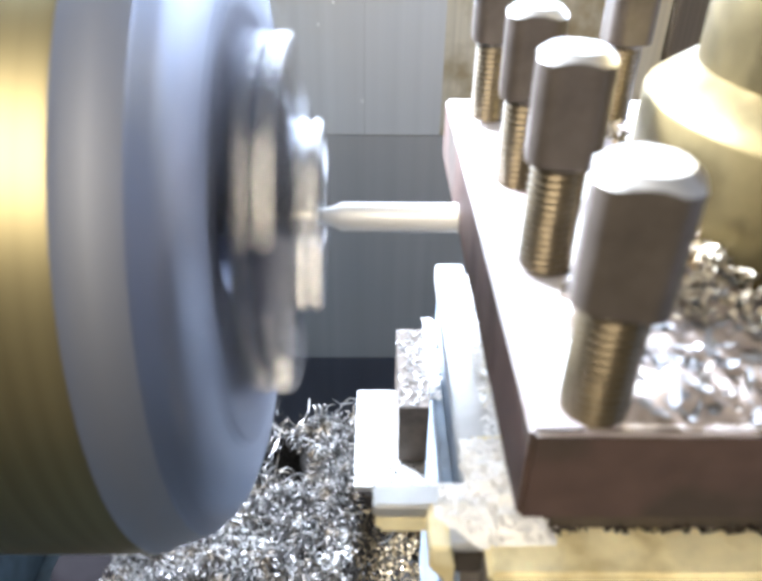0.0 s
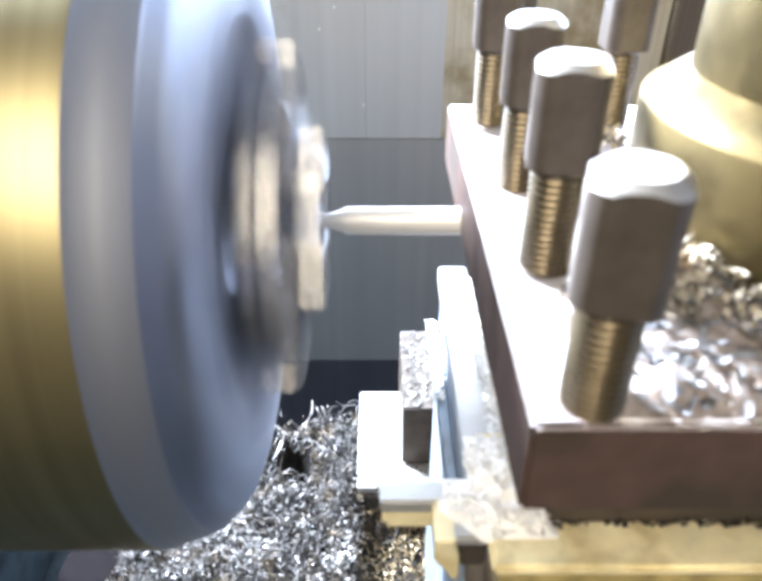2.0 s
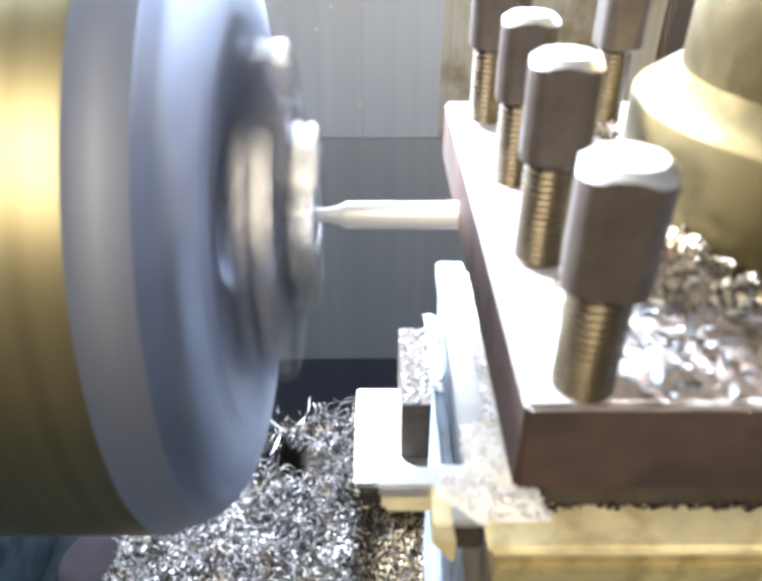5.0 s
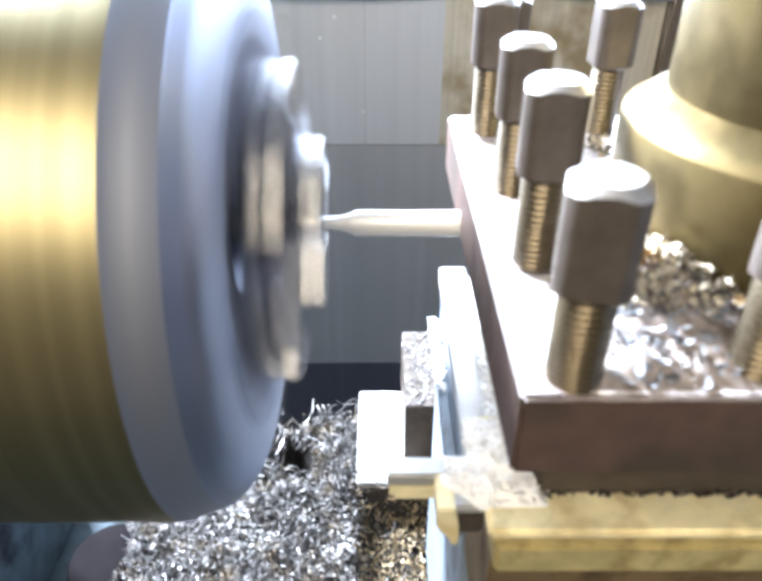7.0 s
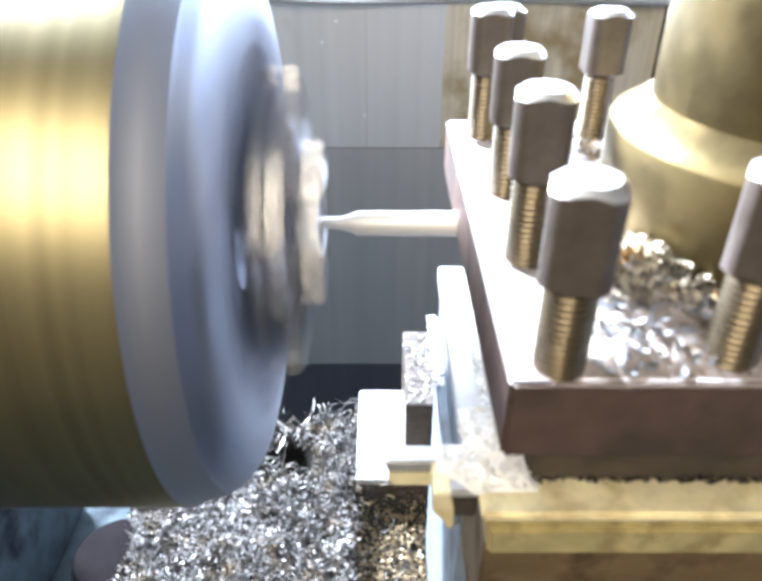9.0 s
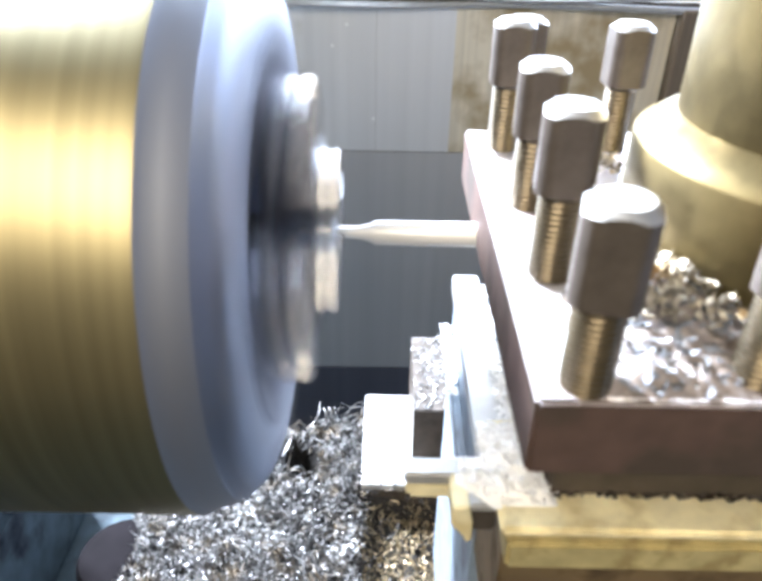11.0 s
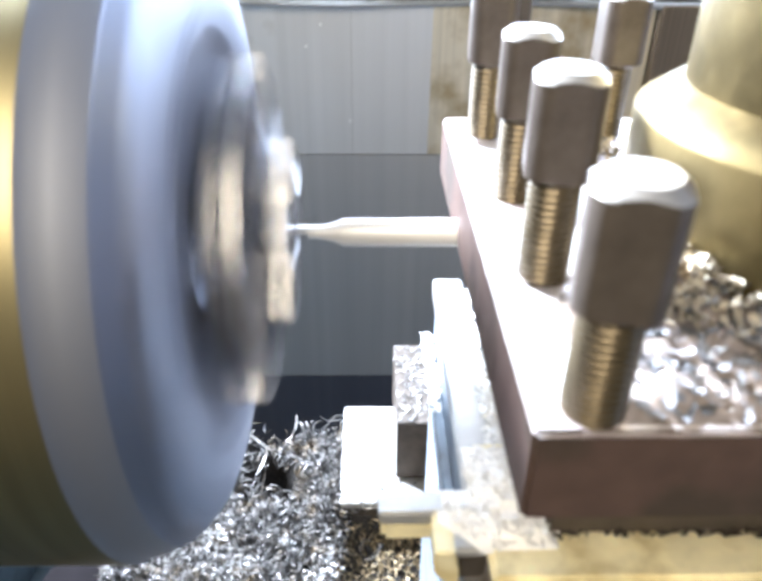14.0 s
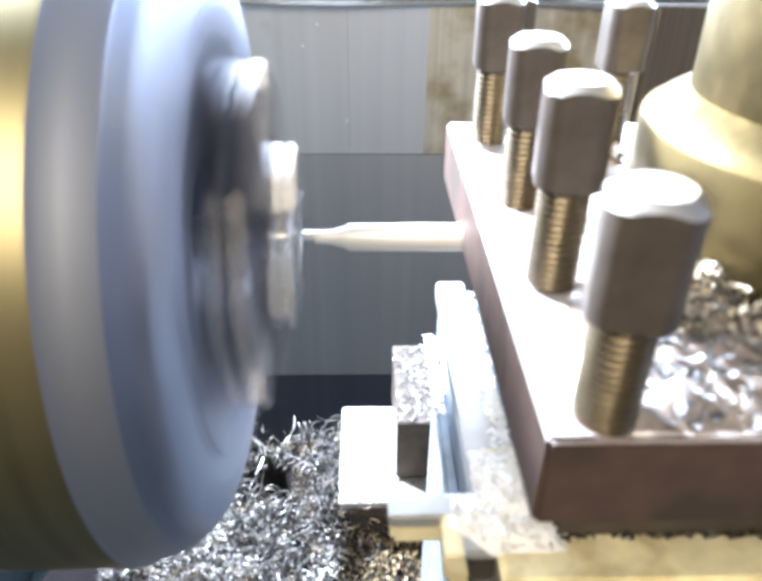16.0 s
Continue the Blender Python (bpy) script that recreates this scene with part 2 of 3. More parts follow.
def swarf(name, material, places, rng, size=(0.20, 0.50), width=(0.045, 0.11), curls=(0.3, 4.5), tilt=0.9):
    """Many small curled cuttings, lying at the given places (cm), as one loose heap."""
    verts, faces = [], []
    for x, y, z in places:
        length, wd = rng.uniform(*size), rng.uniform(*width)
        curl = rng.uniform(*curls)
        helix = rng.uniform(-0.25, 0.25) * length
        turn = Euler((rng.uniform(-tilt, tilt), rng.uniform(-tilt, tilt), rng.uniform(0, 6.3))).to_matrix()
        n = 3 if curl < 1.5 else int(curl * 1.6)
        radius = length / curl
        base = len(verts)
        for k in range(n + 1):
            a = curl * (k / n - 0.5)
            c = Vector((radius * math.sin(a), 0, radius * (1 - math.cos(a)) * 0.8))
            w = wd * (0.45 if k in (0, n) else 1.0) * 0.5
            for s in (-1, 1):
                p = turn @ (c + Vector((0, s * w + helix * (k / n - 0.5), 0)))
                verts.append(((x + p.x) * CM, (y + p.y) * CM, (z + p.z) * CM))
        for k in range(n):
            o = base + 2 * k
            faces.append((o, o + 1, o + 3, o + 2))
    me = bpy.data.meshes.new(name)
    me.from_pydata(verts, [], faces)
    me.materials.append(material)
    return me


# ---- room ----
def slab(name, x0, x1, y0, y1, z0, z1, material, label):
    ob = new(name, mesh_of(box(x0 * 100, x1 * 100, y0 * 100, y1 * 100, z0 * 100, z1 * 100, 0), name, material, False))
    return tagged(ob, label, kind="structure")


def build_room():
    # Unseen room shell; its wall tones steer the light on the lathe.
    slab("floor", -2.0, 2.4, -1.9, 1.7, -0.95, -0.85, M_BENCH, "dark concrete workshop floor")
    slab("wall_south", -2.0, 2.4, -2.0, -1.9, -0.95, 2.3, M_DARKWALL, "unseen brown wall, kept dark to cut front light")
    slab("wall_north", -2.0, 2.4, 1.6, 1.7, -0.95, 2.3, M_WALL, "ochre plastered workshop wall")
    slab("wall_west", -2.1, -2.0, -1.9, 1.6, -0.95, 2.3, M_WALL, "ochre plastered workshop wall")
    slab("wall_east", 2.4, 2.5, -1.9, 1.6, -0.95, 2.3, M_PALE, "unseen pale blue-grey wall that tints the chuck face")
    slab("ceiling", -2.1, 2.5, -2.0, 1.7, 2.3, 2.4, M_GREYCEIL, "unseen ceiling, greyed to dim the chuck's reflections")


def build_splash():
    """The sheet-metal cladding behind the machine: upper sheets that meet in an upright seam, and lower ones."""
    g = empty("wall_cladding", U(0, 60, -90))
    for x0, x1, mm in ((-60, -0.92, M_SPLASH), (-0.90, 6.3, M_SPLASH), (6.305, 25.9, M_TAN)):
        part("sheet", box(x0, x1, 0, 0.2, 70.82, 84.6, 0.02), mm, g)
    for x, z in ((-4.95, 80.9), (-3.6, 82.75), (-1.1, 74.1)):
        rivet = lathe_turn([(0.16, -0.06), (0.12, 0.04), (0.03, 0.08)], segs=10)
        part("rivet", rivet, M_CHIPLIT, g, "", pose(x * CM, 0, z * CM, 90))
    # Shade towards the foot is painted as darker sheets.
    part("sheet", box(-60, 25.9, -0.06, 0.14, 43.5, 70.75, 0.03), M_SPLASHSHADE, g, "lower grey sheet, shade put into its colour")
    part("sheet", box(-60, 25.9, -0.10, 0.10, -25, 43.4, 0.03), M_DEEPSHADE, g, "bottom sheet, deep shade put into its colour")
    part("backing", box(-60, 60, 0.25, 0.6, -25, 84.6, 0.0), M_PANEL, g)
    part("door_panel", box(26, 60, -1.2, 0.2, -25, 84.6, 0.1), M_PANEL, g, "dark brown painted panel")
    part("top_rail", box(-60, 60, -0.3, 0.5, 84.6, 85.1, 0.12), M_SADDLE, g, "dark folded top edge")
    tagged(g, "grey sheet-metal cladding with seams and oil streaks", "wall cladding", kind="structure")
    rng = random.Random(4)
    for k, (y, z, sag) in enumerate(((59.55, -5.5, 0.25), (59.45, -4.8, 0.45))):
        pts = [(x, y + 0.3 * math.sin(x * 0.2 + k), z + sag * math.sin(x * 0.11 + 1.7 * k) ** 2) for x in range(-60, 61, 3)]
        c = new("cable", mesh_of(tube(pts, 0.32), "cable", M_CABLE))
        c.location = U(0, 0, 0)
        tagged(c, "grey cable along the top edge of the splash guard", "cable", "cables on the guard")


def build_tray():
    t = new("tray", mesh_of(box(-70, 70, -30, 26.8, -27.5, -26.5, 0.1), "tray", M_TRAY))
    t.location = U(0, 0, 0)
    tagged(t, "blue-green painted chip tray with dark oil stains", "chip tray", kind="structure")
    cab = new("machine_stand", mesh_of(box(-70, 70, -28, 26, -115, -27.5, 0.5), "machine_stand", M_TRAY))
    cab.location = U(0, 0, 0)
    tagged(cab, "blue-green painted stand under the lathe", "machine stand", kind="structure")


def pile_height(x, y):
    h = -22.0 + 0.5 * noise.noise(Vector((x * 0.22, y * 0.22, 3.1))) + 0.25 * noise.noise(Vector((x * 0.7, y * 0.7, 9.0)))
    h += 0.9 * math.exp(-((x + 2.5) ** 2 / 22 + (y - 17) ** 2 / 60))
    h -= 4.4 * math.exp(-(((x + 4.8) ** 2 / 2.6 + (y - 21.9) ** 2 / 5.0)) ** 2)
    h -= 1.0 * math.exp(-((x + 2.6 + 0.25 * (y - 17)) ** 2 / 0.5)) * math.exp(-(y - 17) ** 2 / 16)
    step = min(1.0, max(0.0, (x + 0.9 + 0.3 * noise.noise(Vector((y, 2, 0)))) / 0.8)) * min(1.0, max(0.0, (18.9 - y) / 0.6))
    h -= 1.4 * step
    edge = min(1.0, max(0.0, (x + 13.2 + 1.2 * noise.noise(Vector((y * 0.3, 0, 0)))) / 1.6))
    back = min(1.0, max(0.0, (25.4 - y) / 1.2))
    return -26.4 + (h + 26.4) * edge * back


def build_swarf():
    """The heap of cuttings in the gap under the chuck."""
    rng = random.Random(11)
    heap = empty("swarf_heap", U(0, 0, 0))
    # Dark sheet under the heap; it paints the shadowed voids.
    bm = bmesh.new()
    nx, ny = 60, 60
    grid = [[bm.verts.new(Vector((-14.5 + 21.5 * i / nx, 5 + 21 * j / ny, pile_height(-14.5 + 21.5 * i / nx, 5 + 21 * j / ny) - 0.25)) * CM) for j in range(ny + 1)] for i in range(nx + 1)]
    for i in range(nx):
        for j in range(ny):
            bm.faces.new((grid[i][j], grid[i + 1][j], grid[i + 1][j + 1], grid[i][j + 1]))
    part("shaded_void_base", bm, M_PILE, heap, "base sheet, dark as the shadowed voids between cuttings")
    places, brown, white = [], [], []
    for cx, cy, r in ((-1.4, 15.2, 0.9), (-5.6, 15.3, 0.8), (-6.4, 17.2, 0.6), (-3.0, 16.6, 0.5)):
        for _ in range(150):
            x, y = rng.gauss(cx, r * 0.55), rng.gauss(cy, r * 0.55)
            white.append((x, y, pile_height(x, y) + rng.uniform(-0.05, 0.32)))
    while len(places) < 11500:
        x, y = rng.uniform(-13.6, 5.5), rng.uniform(9, 25.2)
        h = pile_height(x, y)
        if ((x + 4.8) ** 2 / 2.4 + (y - 21.9) ** 2 / 4.6 < 1 and rng.random() < 0.94):
            continue
        if (x < -10.5 or y > 24) and h < -24.5 and rng.random() < 0.85:
            continue
        (brown if x > -0.6 and y < 18.7 else places).append((x, y, h + rng.uniform(-0.25, 0.18)))
    loose = new("loose_cuttings", swarf("loose_cuttings", M_CHIP, places, rng, (0.3, 1.05), (0.05, 0.11), (0.8, 6.5)))
    loose.parent = heap
    tagged(loose, kind="stuff")
    pale = new("pale_clumps", swarf("pale_clumps", M_CHIPWING, white, rng, (0.2, 0.6), (0.04, 0.10), (1.0, 6.0)))
    pale.parent = heap
    tagged(pale, "pale clumps of cuttings", kind="stuff")
    dull = new("dull_cuttings", swarf("dull_cuttings", M_CHIPBROWN, brown, rng))
    dull.parent = heap
    tagged(dull, "brown cuttings in the lower pocket", kind="stuff")
    places = [(rng.uniform(-6.5, -1.0), rng.uniform(20, 24.8), -21.6 + rng.uniform(-0.2, 0.5)) for _ in range(26)]
    curls = new("long_curls", swarf("long_curls", M_CHIP, places, rng, (0.9, 2.0), (0.08, 0.16)))
    curls.parent = heap
    tagged(curls, kind="stuff")
    for k in range(22):
        x, y = (rng.uniform(-6.2, -2.6), rng.uniform(20.2, 24.4)) if k < 14 else (rng.uniform(-8, -1.5), rng.uniform(13, 20))
        r, turns, tip, lift = rng.uniform(0.22, 0.5), rng.uniform(1.2, 3.0), rng.uniform(0, 6.3), rng.uniform(-0.3, 0.5)
        turn = Euler((lift, rng.uniform(-0.4, 0.4), tip)).to_matrix()
        steps = int(turns * 12)
        at = Vector((x, y, max(pile_height(x, y), -22.9) + r + 0.1))
        pts = [at + turn @ Vector((0.45 * r * (q / 6 - turns), r * math.cos(q * 0.524), r * math.sin(q * 0.524))) for q in range(steps + 1)]
        part("curl", tube(pts, 0.05, 6), M_CHIP, heap)
    for k in range(44):
        x, y = rng.uniform(-7.0, 1.0), rng.uniform(12, 24.3)
        z = pile_height(x, y) + 0.15
        a, bend, length = rng.uniform(0, 6.3), rng.uniform(-0.5, 0.5), rng.uniform(1.5, 3.6)
        pts = []
        for q in range(12):
            pts.append((x, y, z + 0.25 * math.sin(q * 0.8 + k) + (0.08 * q if k % 4 == 0 else 0)))
            x, y, a = x + length / 12 * math.cos(a), y + length / 12 * math.sin(a), a + bend
        part("strand", tube(pts, 0.04, 6), M_CHIP, heap)
    tagged(heap, "heap of bright curled steel cuttings in the chip tray", "swarf", kind="stuff")


# ---- fixed parts of the lathe ----
AXIS_Y, AXIS_Z = 8.13, -1.2


def build_bed():
    bed = empty("lathe_bed", U(0, 0, -26.5))
    # The way's shadowed front is painted by this dark casting.
    part("way_casting", box(-0.76, 60, 18.75, 25.55, 0.0, 5.0, 0.06), M_SADDLE, bed, "cast-iron side of the way, coloured as in shade")
    part("rear_way", box(-0.78, 60, 18.7, 25.6, 5.0, 5.43, 0.06), M_WAY, bed, "bright ground bed way with scattered cuttings")
    tagged(bed, "bright ground lathe bed way beside the gap", "lathe bed")
    rng = random.Random(5)
    dust = new("cuttings", swarf("cuttings", M_CHIP, [(rng.uniform(-0.8, 3), rng.uniform(18.8, 21) if rng.random() < 0.7 else rng.uniform(19, 25.5), -21.03) for _ in range(120)], rng, (0.12, 0.3), (0.04, 0.1)))
    dust.location = U(0, 0, 0)
    tagged(dust, "fine steel cuttings scattered over the bed way", "swarf", kind="stuff")
    # Added dark block, in place of a shadowed patch of the tray.
    box_part = empty("shade_block", U(-11.9, 15.2, -26.5))
    part("block", lathe_turn([(2.2, 0), (2.2, 3.9), (2.0, 4.3), (1.5, 4.45)], segs=48), M_SHADEBLOCK, box_part)
    tagged(box_part, "dark round block standing in for shadow on the tray", "iron block")


def build_chuck():
    c = empty("lathe_chuck", U(0, AXIS_Y, AXIS_Z))
    body = lathe_turn([(2.0, -16), (6.0, -16), (6.08, -15.9), (6.08, -3.38), (6.075, -3.30)], "x", 128)
    part("body", body, M_TURNED, c, "brushed steel chuck body")
    rim = lathe_turn([(6.072, -3.30), (5.99, -3.18), (5.93, -2.96), (5.84, -2.70), (5.79, -2.60)], "x", 128, close=False)
    part("rim_band", rim, M_RIM, c, "bevelled steel rim of the chuck")
    face = lathe_turn([(5.79, -2.60), (5.73, -2.56), (5.60, -2.40), (5.42, -2.27), (5.2, -2.19), (4.3, -2.16), (3.80, -2.18)], "x", 128, close=False)
    part("face_plate", face, M_FACE, c, "blue-grey chuck face")
    inner = lathe_turn([(3.80, -2.18), (3.5, -2.23), (2.7, -2.42), (1.6, -2.55), (1.5, -2.7), (1.2, -3.2)], "x", 96, close=False)
    part("face_recess", inner, M_RECESS, c, "recess round the jaws, darkened as in shade")
    for k in range(3):
        a = radians(120 * k + 18)
        part("master_jaw", box(-2.55, -2.02, -0.70, 0.70, 0.45, 4.3, 0.10), M_RECESS, c, "lower half of the jaw, darkened as in shade", Matrix.Rotation(a, 4, "X"))
        j = box(-2.45, -1.30, -0.76, 0.76, 0.45, 3.18, 0.06)
        jaw = part("jaw", j, M_JAWDARK, c, "steel jaw coloured with dark reflections and lit steps", Matrix.Rotation(a, 4, "X"))
        # Paler steps paint the lamp's highlights on the jaw.
        for x0, x1, z0, top, half in ((-2.36, -2.10, 0.6, 3.26, 0.82), (-2.04, -1.70, 2.8, 3.31, 0.79), (-1.66, -1.31, 2.7, 3.30, 0.80), (-1.31, -1.07, 0.45, 1.77, 0.66), (-1.06, -0.82, 0.45, 1.76, 0.66)):
            part("step", box(x0, x1, -half, half, z0, top, 0.06), M_JAW, jaw)
        b = lathe_turn([(0.34, -2.25), (0.34, -2.13), (0.28, -2.08)], "x", 20)
        bmesh.ops.translate(b, verts=b.verts, vec=Vector((0, 0, 5.0 * CM)))
        part("screw", b, M_BOLT, c, "", Matrix.Rotation(a + radians(60), 4, "X"))
    w = lathe_turn([(0.42, -3), (0.42, -1.02), (0.38, -0.97), (0.26, -0.97), (0.24, -2.6)], "x", 40)
    part("workpiece", w, M_WORK, c, "small bright turned steel workpiece")
    tagged(c, "spinning three-jaw lathe chuck of brushed steel", "lathe chuck")
    spin = empty("headstock_spindle", U(-24, AXIS_Y, AXIS_Z))
    part("spindle_nose", lathe_turn([(3.5, 7.0), (3.5, 8.1)], "x", 64), M_TURNED, spin)
    # Unseen castings, sized to shade chuck body and tray from the lamp.
    part("headstock_casting", box(-30, 7.4, -13, 10.4, -3.8, 16.2, 0.8), M_TRAY, spin)
    part("headstock_neck", box(-30, 7.4, -13, 9.8, -18.2, -3.9, 0.4), M_TRAY, spin)
    part("headstock_shade_foot", box(-30, 7.4, -13, 13.6, -25.3, -18.2, 0.4), M_TRAY, spin)
    tagged(spin, "unseen headstock and spindle nose, shaped to block lamp light", "headstock")
    return c


# ---- what rides on the carriage ----
CARRIED = []


def rides(ob):
    CARRIED.append(ob)
    return ob


def square_head(flat, z0, z1, crown):
    """A square head with rounded corners whose top is turned to a cone: the sides, and the top, coloured as lit, by
    itself.
    """
    n = 48
    side, top = bmesh.new(), bmesh.new()
    def ring(bm, f):
        return [bm.verts.new(Vector(f(2 * math.pi * i / n)) * CM) for i in range(n)]
    def reach(a):
        return flat / math.cos(((a + math.pi / 4) % (math.pi / 2)) - math.pi / 4)
    def rim(a):
        r = min(reach(a), flat * 1.17)
        return (r * math.cos(a), r * math.sin(a), z1 - (r - crown) * 0.62 - 0.02)
    def low(a):
        r = min(reach(a), flat * 1.17)
        return (r * math.cos(a), r * math.sin(a), z0 + 0.06)
    rings = [ring(side, lambda a: (flat * 0.86 * math.cos(a), flat * 0.86 * math.sin(a), z0)), ring(side, low), ring(side, rim)]
    tops = [ring(top, rim), ring(top, lambda a: (crown * math.cos(a), crown * math.sin(a), z1))]
    for bm, rr in ((side, rings), (top, tops)):
        for a, b in zip(rr, rr[1:]):
            for i in range(n):
                bm.faces.new((a[i], a[(i + 1) % n], b[(i + 1) % n], b[i]))
    side.faces.new(rings[0])
    top.faces.new(tops[-1])
    return side, top


def build_post():
    p = rides(empty("tool_post", U(0, 0, 0)))
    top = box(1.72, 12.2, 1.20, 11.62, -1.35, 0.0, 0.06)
    # Upward faces get the lit tone, the sides stay dark brown.
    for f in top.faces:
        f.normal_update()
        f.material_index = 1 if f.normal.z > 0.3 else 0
    part("top_plate", top, (M_POST, M_POSTTOP), p, "brown oxidised steel plate, its worn top coloured as lit")
    part("core", box(3.4, 10.5, 3.2, 9.9, -2.1, -1.35, 0.05), M_POST, p)
    # Shade under the top plate is put into this dark plate.
    part("lower_plate", box(2.6, 11.1, 2.65, 11.2, -3.4, -2.1, 0.06), M_SADDLE, p, "lower plate, dark with dirt and painted shade")
    # The cap's paler material carries the light on the head.
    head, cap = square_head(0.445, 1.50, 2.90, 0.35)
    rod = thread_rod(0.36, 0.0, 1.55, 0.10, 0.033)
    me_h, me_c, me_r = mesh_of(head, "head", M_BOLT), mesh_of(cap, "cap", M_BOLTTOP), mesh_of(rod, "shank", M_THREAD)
    # x, y, sink and turn of each screw
    spots = [(2.43, 1.60, -0.17, -14), (2.46, 4.36, 0.06, -9), (2.56, 7.18, -0.04, -7), (2.44, 10.08, 0.12, -4), (2.84, 11.02, -0.02, 31), (5.12, 10.5, 0.0, 3),
             (4.78, 1.72, -0.08, -30), (8.0, 10.6, 0.0, 8), (8.0, 1.7, 0.0, 25), (11.4, 10.4, 0.0, 12), (11.4, 7.2, 0.0, 40), (11.4, 4.4, 0.0, 2), (11.4, 1.6, 0.0, 19)]
    for x, y, dz, turn in spots:
        h = new("clamp_screw", me_h)
        h.parent = p
        h.matrix_basis = pose(x * CM, y * CM, dz * CM, 0, 0, turn)
        tagged(h, "clamping screw coloured with shaded sides and a lit top")
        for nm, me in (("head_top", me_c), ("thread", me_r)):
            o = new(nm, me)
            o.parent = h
    tagged(p, "steel four-way tool post with clamping screws", "tool post")

    h = rides(empty("post_clamp", U(7.30, 5.75, 0)))
    part("hub", lathe_turn([(3.20, 0.004), (3.24, 0.03), (3.24, 1.80), (3.20, 1.87), (2.62, 2.28), (2.4, 2.30)], segs=96), M_HUB, h, "machined round clamp hub")
    part("sleeve", lathe_turn([(2.42, 2.24), (2.58, 2.26), (2.58, 8.5), (2.4, 8.7)], segs=80), M_HUB, h, "tall round sleeve of the clamp")
    tagged(h, "machined steel clamp hub on top of the tool post", "clamp hub")

    b = rides(empty("boring_bar", U(0, AXIS_Y, AXIS_Z)))
    part("shank", lathe_turn([(0.12, -1.20), (0.15, -0.85), (0.21, -0.62), (0.275, -0.50), (0.28, 2.6)], "x", 32), M_BAR, b, "bright round shank")
    part("cutting_tip", box(-1.45, -0.70, -0.10, 0.10, -0.02, 0.13, 0.03), M_BAR, b, "small ground cutting tip")
    tagged(b, "thin bright boring bar held in the tool post", "boring bar")


def drift_depth(x, y):
    """How deep the fine cuttings lie on the ledge beside the tool post."""
    d = min(x - 1.08, (y - 2.36 + (x - 1.08) * 0.9 - 0.55) if x < 1.7 else y - 2.36, 4.45 - y, 2.8 - x, (3.5 - y) if x < 1.55 else 9)
    if d <= 0:
        return 0.0
    rise = 0.07 + 0.30 * math.exp(-((x - 2.15) ** 2 / 0.22 + (y - 3.3) ** 2 / 0.9))
    return min(1.0, d / 0.25) * rise * (1 + 0.18 * noise.noise(Vector((x * 4, y * 4, 1.0))) + 0.08 * noise.noise(Vector((x * 11, y * 11, 5.0))))


def drift_sheet():
    bm = bmesh.new()
    nx, ny = 44, 52
    def at(i, j):
        x, y = 1.0 + 1.85 * i / nx, 2.3 + 2.2 * j / ny
        return Vector((x, y, -3.415 + drift_depth(x, y)))
    grid = [[bm.verts.new(at(i, j) * CM) for j in range(ny + 1)] for i in range(nx + 1)]
    for i in range(nx):
        for j in range(ny):
            q = (grid[i][j], grid[i + 1][j], grid[i + 1][j + 1], grid[i][j + 1])
            if max(v.co.z for v in q) > -3.414 * CM:
                bm.faces.new(q)
    bmesh.ops.delete(bm, geom=[v for v in bm.verts if not v.link_faces], context="VERTS")
    bmesh.ops.solidify(bm, geom=bm.faces[:], thickness=0.02 * CM)
    return bm


def mound_height(x, y):
    """The cuttings heaped on the tool post, between the front screws and the hub; the front spread stands in for milky
    reflections.
    """
    d = min(x - 1.95, y - 1.27, 5.6 - y, 6.4 - x)
    if d <= 0:
        return 0.0
    ridge = 0.42 * math.exp(-((x - 4.1) ** 2 / 1.0 + (y - 3.7) ** 2 / 1.1)) + 0.22 * math.exp(-((x - 3.4) ** 2 / 0.5 + (y - 2.2) ** 2 / 0.8)) + 0.16 * math.exp(-((x - 5.0) ** 2 / 1.2 + (y - 2.0) ** 2 / 0.6))
    # Thin front film dulls the plate where its reflection falls off.
    ridge += 0.08 * math.exp(-((y - 1.3) / 0.7) ** 2) * min(1.0, max(0.0, (x - 2.2) / 0.5))
    ridge *= 1 + 0.45 * noise.noise(Vector((x * 2.6, y * 2.6, 4.0))) + 0.25 * noise.noise(Vector((x * 7, y * 7, 8.0)))
    return max(0.0, ridge - 0.03) * min(1.0, d / 0.3)


def mound_sheet():
    bm = bmesh.new()
    nx, ny = 64, 72
    def at(i, j):
        x, y = 1.9 + 4.6 * i / nx, 1.22 + 4.4 * j / ny
        return Vector((x, y, mound_height(x, y) - 0.015))
    grid = [[bm.verts.new(at(i, j) * CM) for j in range(ny + 1)] for i in range(nx + 1)]
    for i in range(nx):
        for j in range(ny):
            q = (grid[i][j], grid[i + 1][j], grid[i + 1][j + 1], grid[i][j + 1])
            if max(v.co.z for v in q) > -0.0149 * CM:
                bm.faces.new(q)
    bmesh.ops.delete(bm, geom=[v for v in bm.verts if not v.link_faces], context="VERTS")
    bmesh.ops.solidify(bm, geom=bm.faces[:], thickness=0.012 * CM)
    return bm


